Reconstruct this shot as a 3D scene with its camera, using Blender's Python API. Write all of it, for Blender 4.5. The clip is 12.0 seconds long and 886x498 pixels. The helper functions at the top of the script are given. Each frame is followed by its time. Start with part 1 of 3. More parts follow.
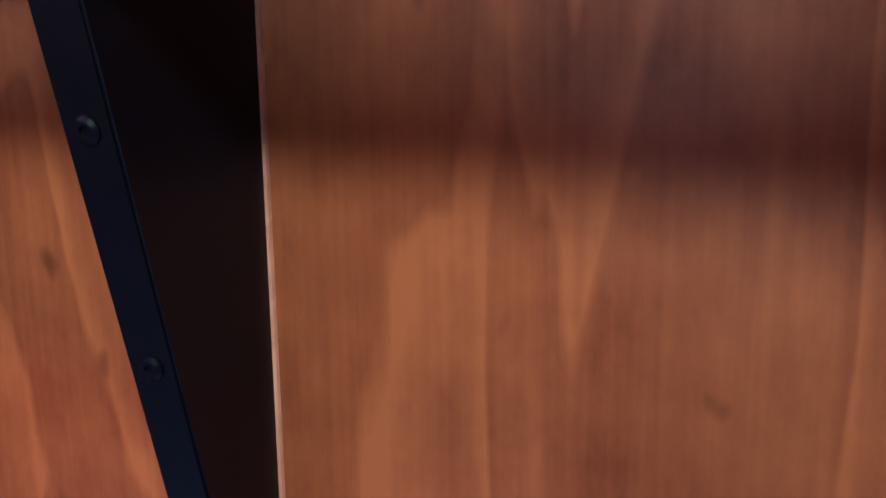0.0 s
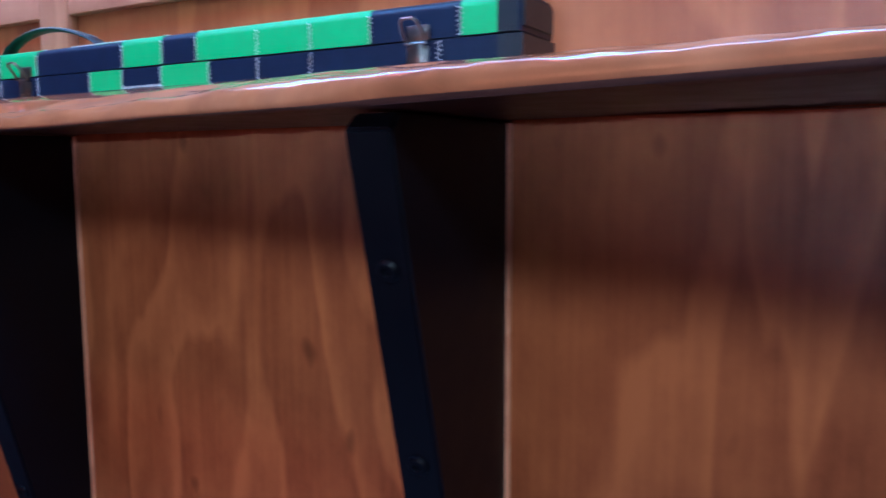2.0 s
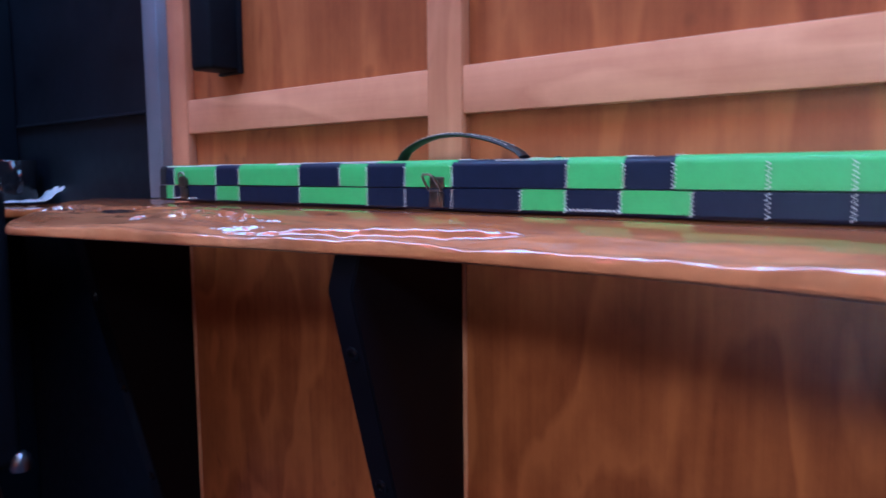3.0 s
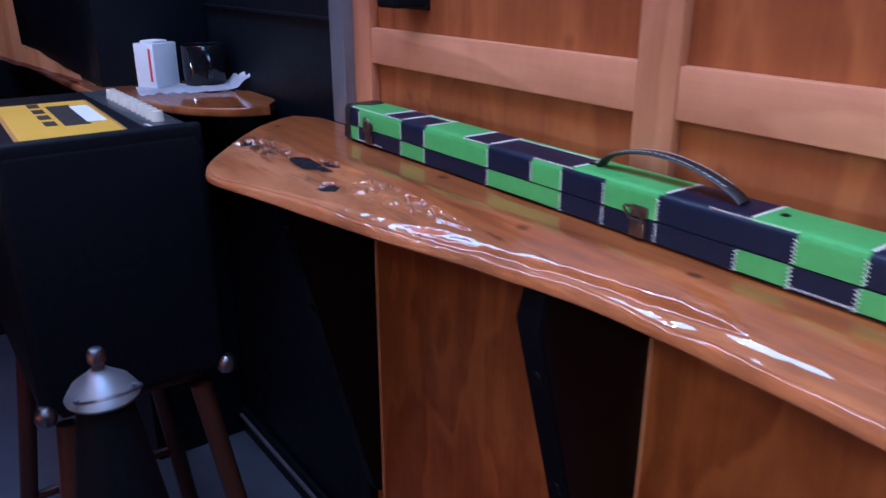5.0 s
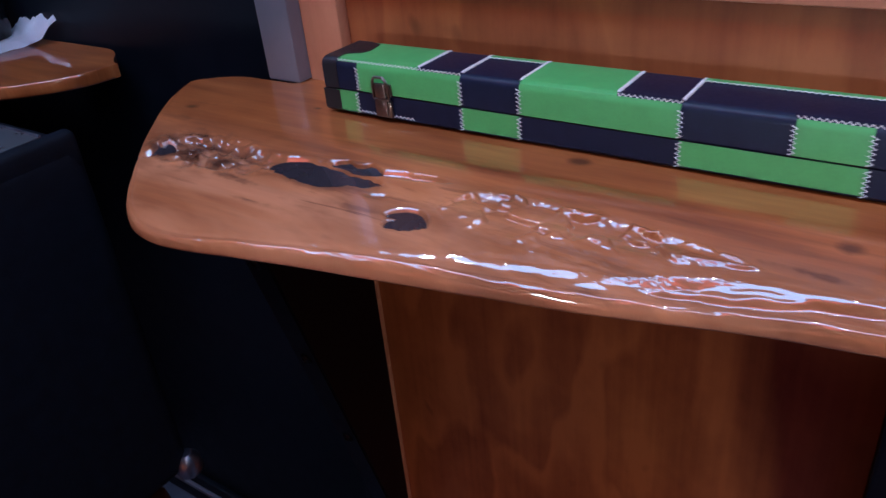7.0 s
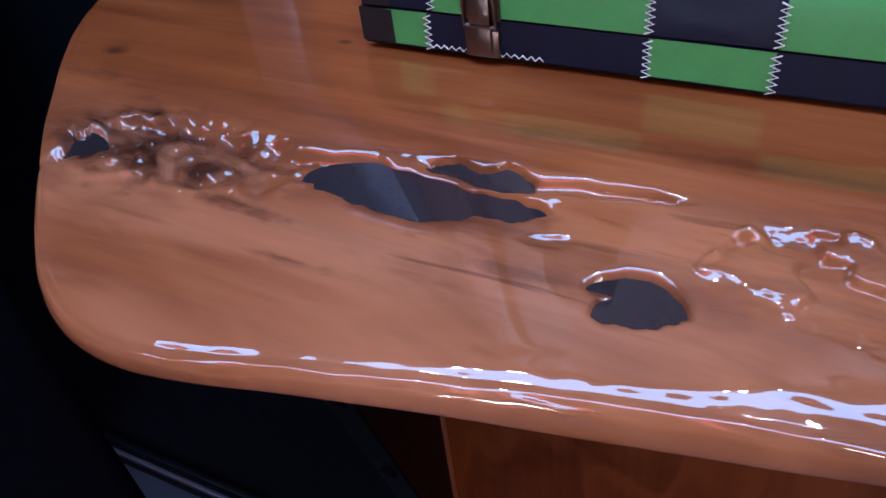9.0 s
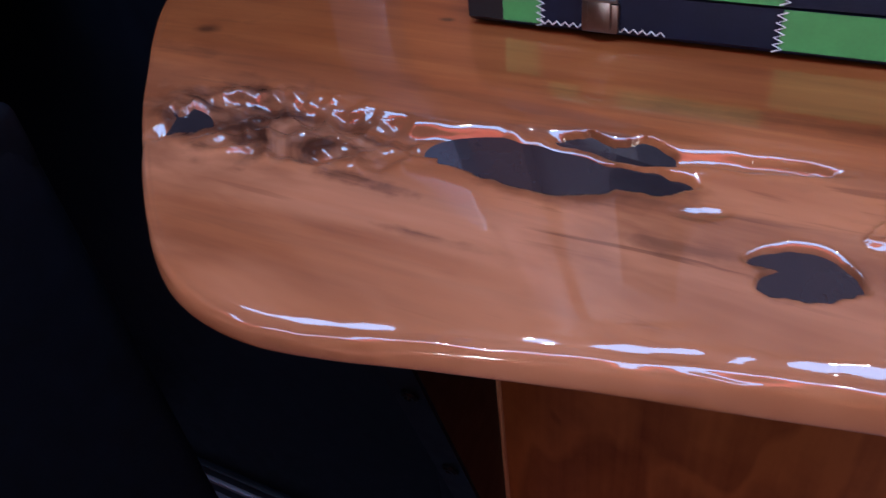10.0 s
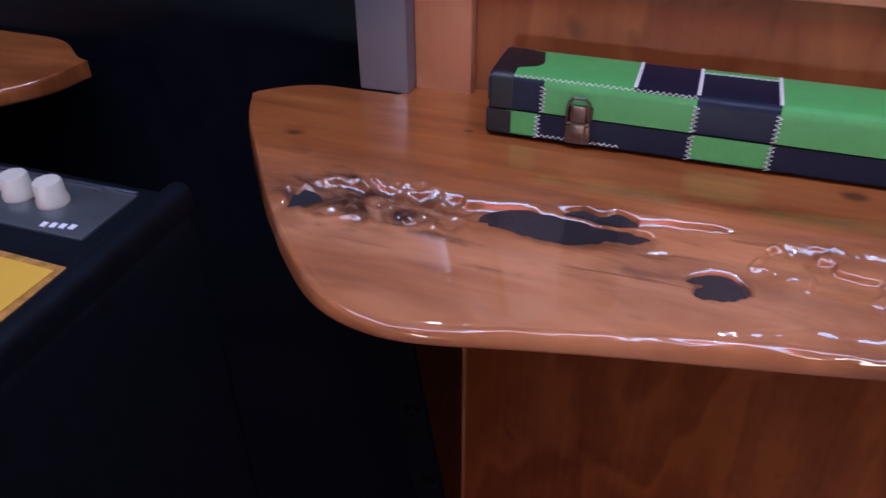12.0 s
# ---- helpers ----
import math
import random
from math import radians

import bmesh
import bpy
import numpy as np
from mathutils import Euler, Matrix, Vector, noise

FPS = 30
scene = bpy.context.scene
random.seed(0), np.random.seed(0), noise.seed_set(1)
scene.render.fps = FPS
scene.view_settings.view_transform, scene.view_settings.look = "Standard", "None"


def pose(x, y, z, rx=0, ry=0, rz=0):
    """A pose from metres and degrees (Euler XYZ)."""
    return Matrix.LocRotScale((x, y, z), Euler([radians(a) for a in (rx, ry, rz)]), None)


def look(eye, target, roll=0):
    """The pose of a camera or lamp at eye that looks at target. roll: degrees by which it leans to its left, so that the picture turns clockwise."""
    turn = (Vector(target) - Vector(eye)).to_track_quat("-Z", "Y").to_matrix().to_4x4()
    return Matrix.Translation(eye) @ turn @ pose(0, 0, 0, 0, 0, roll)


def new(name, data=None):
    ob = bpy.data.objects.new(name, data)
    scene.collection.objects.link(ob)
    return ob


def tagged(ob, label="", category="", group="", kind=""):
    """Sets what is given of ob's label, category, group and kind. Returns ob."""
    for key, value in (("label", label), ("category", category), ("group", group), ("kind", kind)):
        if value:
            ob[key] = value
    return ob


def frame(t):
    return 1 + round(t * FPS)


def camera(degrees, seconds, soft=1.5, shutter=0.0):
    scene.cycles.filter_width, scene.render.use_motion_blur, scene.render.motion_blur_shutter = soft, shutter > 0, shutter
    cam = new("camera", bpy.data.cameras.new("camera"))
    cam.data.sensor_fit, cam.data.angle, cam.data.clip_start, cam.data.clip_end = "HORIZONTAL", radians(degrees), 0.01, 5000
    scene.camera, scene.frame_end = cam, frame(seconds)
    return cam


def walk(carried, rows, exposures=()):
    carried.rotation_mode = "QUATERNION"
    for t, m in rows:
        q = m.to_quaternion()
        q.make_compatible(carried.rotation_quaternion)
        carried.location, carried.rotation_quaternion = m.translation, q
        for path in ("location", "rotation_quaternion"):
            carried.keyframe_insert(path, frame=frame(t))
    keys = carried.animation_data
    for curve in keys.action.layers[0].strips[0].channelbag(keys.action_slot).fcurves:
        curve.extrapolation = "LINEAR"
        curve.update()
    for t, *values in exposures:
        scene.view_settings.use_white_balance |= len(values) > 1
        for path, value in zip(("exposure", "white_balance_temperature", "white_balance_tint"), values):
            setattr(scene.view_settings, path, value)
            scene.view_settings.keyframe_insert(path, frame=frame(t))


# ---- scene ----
cam = camera(59.7, 12.0, shutter=0.4)
PATH = [
    (0, (0.889, -0.507, 0.93), (0.245, 1.358, 0.602), -0.7),
    (0.5, (0.901, -0.53, 0.97), (0.222, 1.337, 0.741), 0.0),
    (1, (0.895, -0.556, 0.987), (0.127, 1.28, 0.783), 0.2),
    (1.5, (0.89, -0.58, 0.996), (0.001, 1.201, 0.803), 0.0),
    (2, (0.847, -0.59, 1.0), (-0.137, 1.137, 0.779), -0.2),
    (2.5, (0.693, -0.64, 1.026), (-0.435, 1.005, 0.885), 0.1),
    (3, (0.571, -0.664, 1.112), (-0.759, 0.816, 0.908), -0.6),
    (3.2, (0.575, -0.644, 1.151), (-0.802, 0.774, 0.849), 0.7),
    (4.8, (0.539, -0.632, 1.325), (-0.974, 0.473, 0.626), -0.1),
    (5, (0.49, -0.636, 1.322), (-1.027, 0.465, 0.625), -0.1),
    (5.5, (0.378, -0.615, 1.326), (-1.064, 0.576, 0.619), -1.1),
    (6, (0.241, -0.543, 1.336), (-1.103, 0.7, 0.53), -2.3),
    (6.5, (0.091, -0.56, 1.321), (-1.115, 0.722, 0.371), -3.8),
    (7, (-0.031, -0.585, 1.321), (-1.073, 0.792, 0.312), -5.8),
    (7.2, (-0.066, -0.571, 1.309), (-1.089, 0.818, 0.296), -5.7),
    (8.8, (-0.3, -0.406, 1.268), (-1.102, 0.878, -0.04), -8.3),
    (9, (-0.311, -0.403, 1.263), (-1.085, 0.891, -0.05), -7.7),
    (9.5, (-0.332, -0.411, 1.259), (-1.116, 0.876, -0.055), -8.5),
    (10, (-0.361, -0.427, 1.251), (-1.152, 0.871, -0.048), -7.7),
    (10.5, (-0.378, -0.437, 1.253), (-1.185, 0.931, 0.038), -7.2),
    (11, (-0.386, -0.482, 1.291), (-1.135, 0.935, 0.095), -6.2),
    (11.5, (-0.391, -0.559, 1.342), (-1.063, 0.903, 0.153), -4.8),
    (12, (-0.392, -0.612, 1.354), (-0.924, 0.929, 0.195), -0.6),
]
EXPOSURES = [(0.0, 1.6, 3900, -8), (0.5, 1.65, 3750, -9), (1.0, 1.12, 3500, -11), (1.5, 0.90, 3480, -11), (2.0, 0.92, 3600, -7), (2.5, 0.85, 3750, -3), (3.2, 0.6, 4250, 2), (5.0, 0.38, 4550, 5), (6.5, 0.15, 4750, 8), (8.8, -0.05, 4850, 11), (10.2, -0.05, 4950, 12), (12.0, 0.05, 5150, 13)]
walk(cam, [(t, look(eye, target, roll)) for t, eye, target, roll in PATH], EXPOSURES)

# ---- world and light ----
world = bpy.data.worlds.new("room_dark")
scene.world = world
world.use_nodes = True
world.node_tree.nodes["Background"].inputs[0].default_value = (0.35, 0.5, 0.9, 1)
world.node_tree.nodes["Background"].inputs[1].default_value = 0.02


def area(name, eye, target, sx, sy, power, colour):
    d = bpy.data.lights.new(name, "AREA")
    d.shape, d.size, d.size_y, d.energy, d.color = "RECTANGLE", sx, sy, power, colour
    ob = new(name, d)
    ob.matrix_world = look(eye, target)
    return ob


# the shop's ceiling panels and red ceiling strip, plus two added low fills
area("ceiling_light_panel", (-0.05, -0.64, 2.57), (-0.05, -0.56, 0), 3.1, 0.36, 30, (0.52, 0.73, 1.0))
key = area("ceiling_light_panel", (1.6, -2.2, 2.45), (0.46, 0, 0.76), 0.9, 0.5, 2.4, (1.0, 0.80, 0.58))
key.data.spread = radians(44)
area("red_ceiling_strip", (-0.2, -1.02, 2.56), (-0.2, -0.75, 0), 3.4, 0.22, 11, (1.0, 0.13, 0.08))
# added narrow warm fill on shelf edge and upper panels; no window stands here
low = area("low_fill_light", (0.6, -3.3, 1.12), (0.6, 0, 1.10), 4.2, 0.10, 0.55, (1.0, 0.94, 0.86))
low.data.spread = radians(7)
# added red fill that tints the shaded panels under the shelf; no sign is modelled
area("red_fill_light", (0.1, -2.6, 0.72), (0.1, 0, 0.8), 2.6, 0.30, 3.6, (1.0, 0.20, 0.05))
for x, y in ((-0.75, -0.42), (0.05, -0.36), (0.85, -0.42), (-0.35, -1.6), (0.9, -1.7)):
    d = bpy.data.lights.new("ceiling_spot", "SPOT")
    d.energy, d.shadow_soft_size, d.spot_size, d.spot_blend, d.color = 7, 0.03, radians(95), 0.6, (1.0, 0.93, 0.86)
    new("ceiling_spot", d).matrix_world = look((x, y, 2.55), (x, y, 0))


# ---- materials ----
class Mat:
    def __init__(self, name):
        self.m = bpy.data.materials.new(name)
        self.m.use_nodes = True
        self.t = self.m.node_tree
        self.b = self.t.nodes["Principled BSDF"]
        self.c = self.t.nodes.new("ShaderNodeTexCoord").outputs["Object"]

    def link(self, a, b):
        self.t.links.new(a, b)

    def put(self, **kw):
        for k, v in kw.items():
            s = self.b.inputs[k.replace("_", " ")]
            if hasattr(v, "node"):
                self.link(v, s)
            else:
                s.default_value = (*v, 1) if isinstance(v, tuple) and len(v) == 3 and s.type == "RGBA" else v
        return self

    def scaled(self, v, scale, loc=(0, 0, 0)):
        n = self.t.nodes.new("ShaderNodeMapping")
        n.inputs["Scale"].default_value, n.inputs["Location"].default_value = scale, loc
        self.link(v, n.inputs["Vector"])
        return n.outputs[0]

    def noise(self, scale=5.0, stretch=(1, 1, 1), detail=3.0, rough=0.55, distort=0.0, loc=(0, 0, 0)):
        n = self.t.nodes.new("ShaderNodeTexNoise")
        n.inputs["Scale"].default_value, n.inputs["Detail"].default_value = scale, detail
        n.inputs["Roughness"].default_value, n.inputs["Distortion"].default_value = rough, distort
        self.link(self.scaled(self.c, stretch, loc), n.inputs["Vector"])
        return n.outputs["Fac"]

    def math(self, op, a, b=0.0, c=0.0):
        n = self.t.nodes.new("ShaderNodeMath")
        n.operation = op
        for s, v in zip(n.inputs, (a, b, c)):
            if hasattr(v, "node"):
                self.link(v, s)
            else:
                s.default_value = v
        return n.outputs[0]

    def ramp(self, f, *stops):
        n = self.t.nodes.new("ShaderNodeValToRGB")
        e = n.color_ramp.elements
        while len(e) < len(stops):
            e.new(0.5)
        for k, (p, col) in zip(e, stops):
            k.position, k.color = p, (*col, 1) if isinstance(col, tuple) else (col, col, col, 1)
        self.link(f, n.inputs[0])
        return n.outputs[0]

    def mix(self, f, a, b, mode="MIX"):
        n = self.t.nodes.new("ShaderNodeMix")
        n.data_type, n.blend_type = "RGBA", mode
        for s, v in ((n.inputs["Factor"], f), (n.inputs[6], a), (n.inputs[7], b)):
            if hasattr(v, "node"):
                self.link(v, s)
            else:
                s.default_value = (*v, 1) if isinstance(v, tuple) else v
        return n.outputs[2]

    def bump(self, h, strength=0.2, dist=0.002):
        n = self.t.nodes.new("ShaderNodeBump")
        n.inputs["Strength"].default_value, n.inputs["Distance"].default_value = strength, dist
        self.link(h, n.inputs["Height"])
        self.link(n.outputs[0], self.b.inputs["Normal"])
        return self

    def axis(self, k):
        n = self.t.nodes.new("ShaderNodeSeparateXYZ")
        self.link(self.c, n.inputs[0])
        return n.outputs[k]


def plain(name, col, rough=0.5, metal=0.0, vary=0.25, scale=40.0, bump=0.1, dist=0.0008, coat=0.0, spec=0.5):
    m = Mat(name)
    big = m.noise(scale * 0.15, detail=2)
    fine = m.noise(scale, detail=4)
    f = m.math("ADD", m.math("MULTIPLY", big, 0.6), m.math("MULTIPLY", fine, 0.4))
    lo = tuple(c * (1 - vary) for c in col)
    hi = tuple(min(1, c * (1 + vary)) for c in col)
    m.put(Base_Color=m.ramp(f, (0.3, lo), (0.7, hi)), Roughness=m.math("MULTIPLY_ADD", fine, 0.25, rough - 0.12), Metallic=metal, Coat_Weight=coat, Specular_IOR_Level=spec)
    if bump:
        m.bump(fine, bump, dist)
    return m.m


def plywood(name, along, seed, dark=(0.33, 0.085, 0.022), light=(0.60, 0.235, 0.085), rough=0.46):
    """Rotary-cut plywood: contour bands of a stretched field, drawn out along one axis."""
    m = Mat(name)
    st = [3.4, 3.4, 3.4]
    st["xyz".index(along)] = 0.95
    field = m.noise(2.1, tuple(st), detail=3.0, rough=0.36, distort=0.35, loc=(seed, seed * 0.7, seed * 1.3))
    raw = m.math("FRACT", m.math("MULTIPLY", field, 6.0))
    saw = m.ramp(raw, (0.0, 0.30), (0.07, 0.0), (0.16, 0.10), (0.45, 0.50), (0.93, 0.62), (1.0, 0.30))
    fs = [120.0, 120.0, 120.0]
    fs["xyz".index(along)] = 4.0
    fibre = m.noise(1.0, tuple(fs), detail=3)
    coarse = m.noise(5.0, detail=2, loc=(seed, 3, 1))
    blotch = m.math("ADD", m.math("MULTIPLY", coarse, 0.55), m.math("MULTIPLY", m.noise(26.0, (1, 1, 0.7), detail=5, rough=0.65, loc=(seed, 8, 1)), 0.45))
    f = m.math("ADD", m.math("MULTIPLY", saw, 0.24), m.math("ADD", m.math("MULTIPLY", fibre, 0.16), m.math("MULTIPLY", blotch, 0.54)))
    col = m.ramp(f, (0.34, light), (0.5, tuple((a + b) / 2 for a, b in zip(dark, light))), (0.64, dark))
    spots = m.ramp(m.noise(24.0, (1, 1, 0.6), detail=1, loc=(seed, 0, 5)), (0.70, 0.0), (0.78, 0.55))
    col = m.mix(spots, col, tuple(c * 0.45 for c in dark))
    m.put(Base_Color=col, Roughness=m.math("MULTIPLY_ADD", blotch, 0.16, rough - 0.08), Specular_IOR_Level=0.28, Coat_Weight=0.10, Coat_Roughness=0.3)
    m.bump(fibre, 0.12, 0.0006)
    return m.m


def slab_wood(name):
    m = Mat(name)
    grain = m.noise(1.0, (5, 60, 3), detail=6, rough=0.62, distort=0.3)
    figure = m.noise(1.0, (3.4, 15, 2), detail=4, distort=0.8, loc=(3, 1, 0))
    blot = m.noise(1.0, (6, 9, 2), detail=2, loc=(7, 2, 0))
    f = m.math("ADD", m.math("MULTIPLY", grain, 0.35), m.math("ADD", m.math("MULTIPLY", figure, 0.4), m.math("MULTIPLY", blot, 0.25)))
    col = m.ramp(f, (0.32, (0.10, 0.026, 0.006)), (0.43, (0.24, 0.066, 0.015)), (0.54, (0.35, 0.108, 0.026)), (0.66, (0.48, 0.175, 0.050)))
    # dark spalted streaks that follow the grain, strongest along the old bark line
    streak = m.noise(1.0, (6, 75, 3), detail=5, rough=0.62, distort=0.35, loc=(1, 5, 0))
    y = m.axis(1)
    band = m.ramp(m.math("ABSOLUTE", m.math("ADD", y, 0.190)), (0.0, 1.0), (0.085, 0.0))
    dark = m.math("MULTIPLY", m.ramp(streak, (0.49, 0.0), (0.60, 1.0)), m.math("MULTIPLY_ADD", band, 0.58, 0.06))
    col = m.mix(dark, col, (0.060, 0.020, 0.010))
    cloud = m.math("MULTIPLY", m.ramp(m.noise(1.0, (7, 26, 2), detail=4, rough=0.6, distort=0.5, loc=(9, 4, 0)), (0.45, 0.0), (0.62, 0.72)), m.math("MULTIPLY_ADD", band, 0.85, 0.08))
    # paler sapwood along the rim, with the ceiling's reflected haze mixed into its colour
    sap_haze = m.math("MULTIPLY", m.ramp(m.math("MULTIPLY", y, -1.0), (0.125, 0.0), (0.215, 0.88)), m.ramp(figure, (0.36, 0.25), (0.60, 1.0)))
    col = m.mix(sap_haze, col, (0.57, 0.242, 0.107))
    col = m.mix(cloud, col, (0.17, 0.055, 0.020))
    fleck = m.ramp(m.noise(1.0, (11, 150, 4), detail=3, rough=0.6, distort=0.4, loc=(4, 9, 0)), (0.60, 0.0), (0.68, 0.6))
    col = m.mix(m.math("MULTIPLY", fleck, m.math("MULTIPLY", band, m.ramp(blot, (0.48, 0.0), (0.62, 1.0)))), col, (0.045, 0.014, 0.007))
    x = m.axis(0)

    def oval(cx, cy, rx, ry, rag):
        a = m.math("POWER", m.math("ABSOLUTE", m.math("DIVIDE", m.math("SUBTRACT", x, cx), rx)), 2.0)
        b = m.math("POWER", m.math("ABSOLUTE", m.math("DIVIDE", m.math("SUBTRACT", y, cy), ry)), 2.0)
        n = m.math("MULTIPLY", m.math("SUBTRACT", m.noise(55.0, (1, 1.4, 0.01), detail=3), 0.5), rag)
        return m.math("ADD", m.math("SQRT", m.math("ADD", a, b)), n)

    for cx, cy, rx, ry in POOLS:
        col = m.mix(m.ramp(oval(cx, cy, rx * 0.9, ry * 0.9, 0.9), (0.7, 0.6), (1.6, 0.0)), col, (0.12, 0.040, 0.016))
    # darker burl at the broad end and the bark line
    for cx, cy, rx, ry, f in ((-0.590, -0.182, 0.07, 0.026, 0.6), (-0.539, -0.205, 0.03, 0.006, 0.8), (-0.22, -0.213, 0.06, 0.006, 0.8), (-0.083, -0.155, 0.03, 0.003, 0.7), (-0.36, -0.162, 0.02, 0.003, 0.7), (-0.397, -0.239, 0.02, 0.005, 0.35), (-0.39, -0.202, 0.03, 0.006, 0.5), (-0.630, -0.156, 0.03, 0.007, 0.85), (-0.491, -0.225, 0.03, 0.003, 0.7), (-0.36, -0.125, 0.12, 0.006, 0.35), (0.08, -0.150, 0.12, 0.005, 0.3), (-0.70, -0.12, 0.05, 0.03, 0.45)):
        col = m.mix(m.math("MULTIPLY", m.ramp(oval(cx, cy, rx, ry, 2.4), (0.35, f), (1.35, 0.0)), m.ramp(streak, (0.42, 0.15), (0.58, 0.9))), col, (0.055, 0.018, 0.009))
    swirl = m.noise(16.0, (1, 1.6, 1), detail=4, rough=0.55, distort=2.6)
    burl = m.math("MULTIPLY", m.ramp(oval(-0.600, -0.182, 0.085, 0.028, 1.2), (0.55, 0.85), (1.15, 0.0)), 1.0)
    col = m.mix(burl, col, m.ramp(swirl, (0.36, (0.035, 0.014, 0.008)), (0.46, (0.17, 0.070, 0.033)), (0.62, (0.38, 0.17, 0.08))))
    for cx, cy, r in KNOTS:
        col = m.mix(m.ramp(oval(cx, cy, r * 1.7, r, 0.9), (0.3, 0.85), (1.1, 0.0)), col, (0.07, 0.022, 0.008))
    m.put(Base_Color=col, Roughness=0.34, Coat_Weight=1.0, Coat_Roughness=0.018, Coat_IOR=1.75, Specular_IOR_Level=0.12)
    # fine crazing of the lacquer over the burl, the cracked patch and the worn rim
    patch = m.math("MAXIMUM", m.ramp(oval(-0.59, -0.182, 0.075, 0.026, 0.9), (0.6, 1.0), (1.1, 0.0)), m.ramp(oval(-0.235, -0.174, 0.11, 0.028, 0.9), (0.6, 0.9), (1.1, 0.0)))
    craze = m.math("MULTIPLY", m.math("ADD", m.noise(48.0, (1, 1.4, 1), detail=1, distort=1.0), m.math("MULTIPLY", m.noise(1.0, (26, 150, 150), detail=2), 0.1)), m.math("MULTIPLY_ADD", patch, 1.0, 0.02))
    n = m.t.nodes.new("ShaderNodeBump")
    n.inputs["Strength"].default_value, n.inputs["Distance"].default_value = 0.4, 0.006
    m.link(craze, n.inputs["Height"])
    m.link(n.outputs[0], m.b.inputs["Coat Normal"])
    return m.m


OVALS = [(-0.488, -0.181, 0.015, 0.0055), (-0.455, -0.178, 0.024, 0.0115), (-0.420, -0.172, 0.022, 0.0070), (-0.446, -0.1565, 0.011, 0.0042), (-0.423, -0.1565, 0.014, 0.0055), (-0.357, -0.2075, 0.013, 0.0065), (-0.344, -0.203, 0.009, 0.006), (-0.649, -0.190, 0.014, 0.006)]
POOLS = [(-0.453, -0.178, 0.062, 0.020), (-0.433, -0.1565, 0.030, 0.008), (-0.352, -0.203, 0.024, 0.015), (-0.649, -0.190, 0.019, 0.009)]
KNOTS = [(-0.268, -0.085, 0.008), (-0.071, -0.128, 0.006), (-0.556, -0.070, 0.0035), (-0.69, -0.115, 0.007), (0.12, -0.10, 0.006)]
m_slab = slab_wood("lacquered_slab")
m_ply_low = plywood("plywood_low", "z", 2.0, dark=(0.13, 0.022, 0.005), light=(0.42, 0.130, 0.035))
m_ply_up = plywood("plywood_up", "z", 5.3, dark=(0.16, 0.034, 0.009), light=(0.37, 0.118, 0.034), rough=0.44)
m_rail = plywood("pine_rail", "x", 9.1, dark=(0.42, 0.155, 0.075), light=(0.64, 0.30, 0.16))
m_stile = plywood("pine_stile", "z", 12.4, dark=(0.40, 0.145, 0.065), light=(0.60, 0.27, 0.14))
m_black = plain("black_paint", (0.004, 0.006, 0.010), 0.43, vary=0.4, spec=0.25)
m_corbel = plain("black_gloss_paint", (0.003, 0.003, 0.005), 0.36, vary=0.3, bump=0.1, spec=0.16)
m_tolex = plain("black_vinyl", (0.003, 0.0045, 0.008), 0.6, spec=0.15, vary=0.5, scale=420, bump=0.5, dist=0.0006)
m_greymetal = plain("grey_trim", (0.24, 0.245, 0.29), 0.35, metal=0.5, vary=0.12)
m_chrome = plain("chrome", (0.26, 0.27, 0.32), 0.34, metal=1.0, vary=0.08, bump=0)
m_alu = plain("brushed_aluminium", (0.24, 0.26, 0.30), 0.5, metal=0.8, vary=0.12, bump=0.1)
m_nickel = plain("antique_nickel", (0.20, 0.17, 0.15), 0.34, metal=1.0, vary=0.25, scale=300, bump=0.1)
m_green = plain("green_leatherette", (0.10, 0.35, 0.085), 0.46, vary=0.1, scale=500, bump=0.12, dist=0.0003)
m_navy = plain("navy_leatherette", (0.006, 0.009, 0.026), 0.42, spec=0.28, vary=0.25, scale=500, bump=0.2, dist=0.0003)
m_cornerblk = plain("black_leather", (0.010, 0.010, 0.012), 0.40, vary=0.3, scale=300, bump=0.25, dist=0.0004)
m_thread = plain("white_thread", (0.72, 0.68, 0.64), 0.8, vary=0.1, scale=600, bump=0)
m_cream = plain("cream_plastic", (0.62, 0.58, 0.48), 0.4, vary=0.06)
m_yellow = plain("yellow_card", (0.72, 0.42, 0.04), 0.5, vary=0.08)
m_gold = plain("glitter_border", (0.45, 0.22, 0.05), 0.35, vary=0.6, scale=900, bump=0.3)
m_ink = plain("dark_ink", (0.03, 0.025, 0.02), 0.6, vary=0.1, bump=0)
m_white = plain("white_paper", (0.78, 0.79, 0.82), 0.7, vary=0.05, bump=0.1)
m_redink = plain("red_print", (0.65, 0.04, 0.03), 0.5, vary=0.1, bump=0)
m_mug = plain("black_glaze", (0.008, 0.008, 0.010), 0.12, vary=0.1, bump=0)
m_floor = plain("grey_floor", (0.085, 0.095, 0.13), 0.5, vary=0.3, scale=14)
m_brown = plain("dark_brown_wood", (0.05, 0.017, 0.010), 0.4, vary=0.35, scale=30)
m_ceiling = plain("warm_ceiling", (0.30, 0.20, 0.16), 0.7, vary=0.3, scale=6)
m_roomwall = plain("dark_room_wall", (0.055, 0.03, 0.025), 0.7, vary=0.3, scale=5)
m_panelgrey = plain("control_plate", (0.16, 0.17, 0.18), 0.3, metal=0.7, vary=0.1)


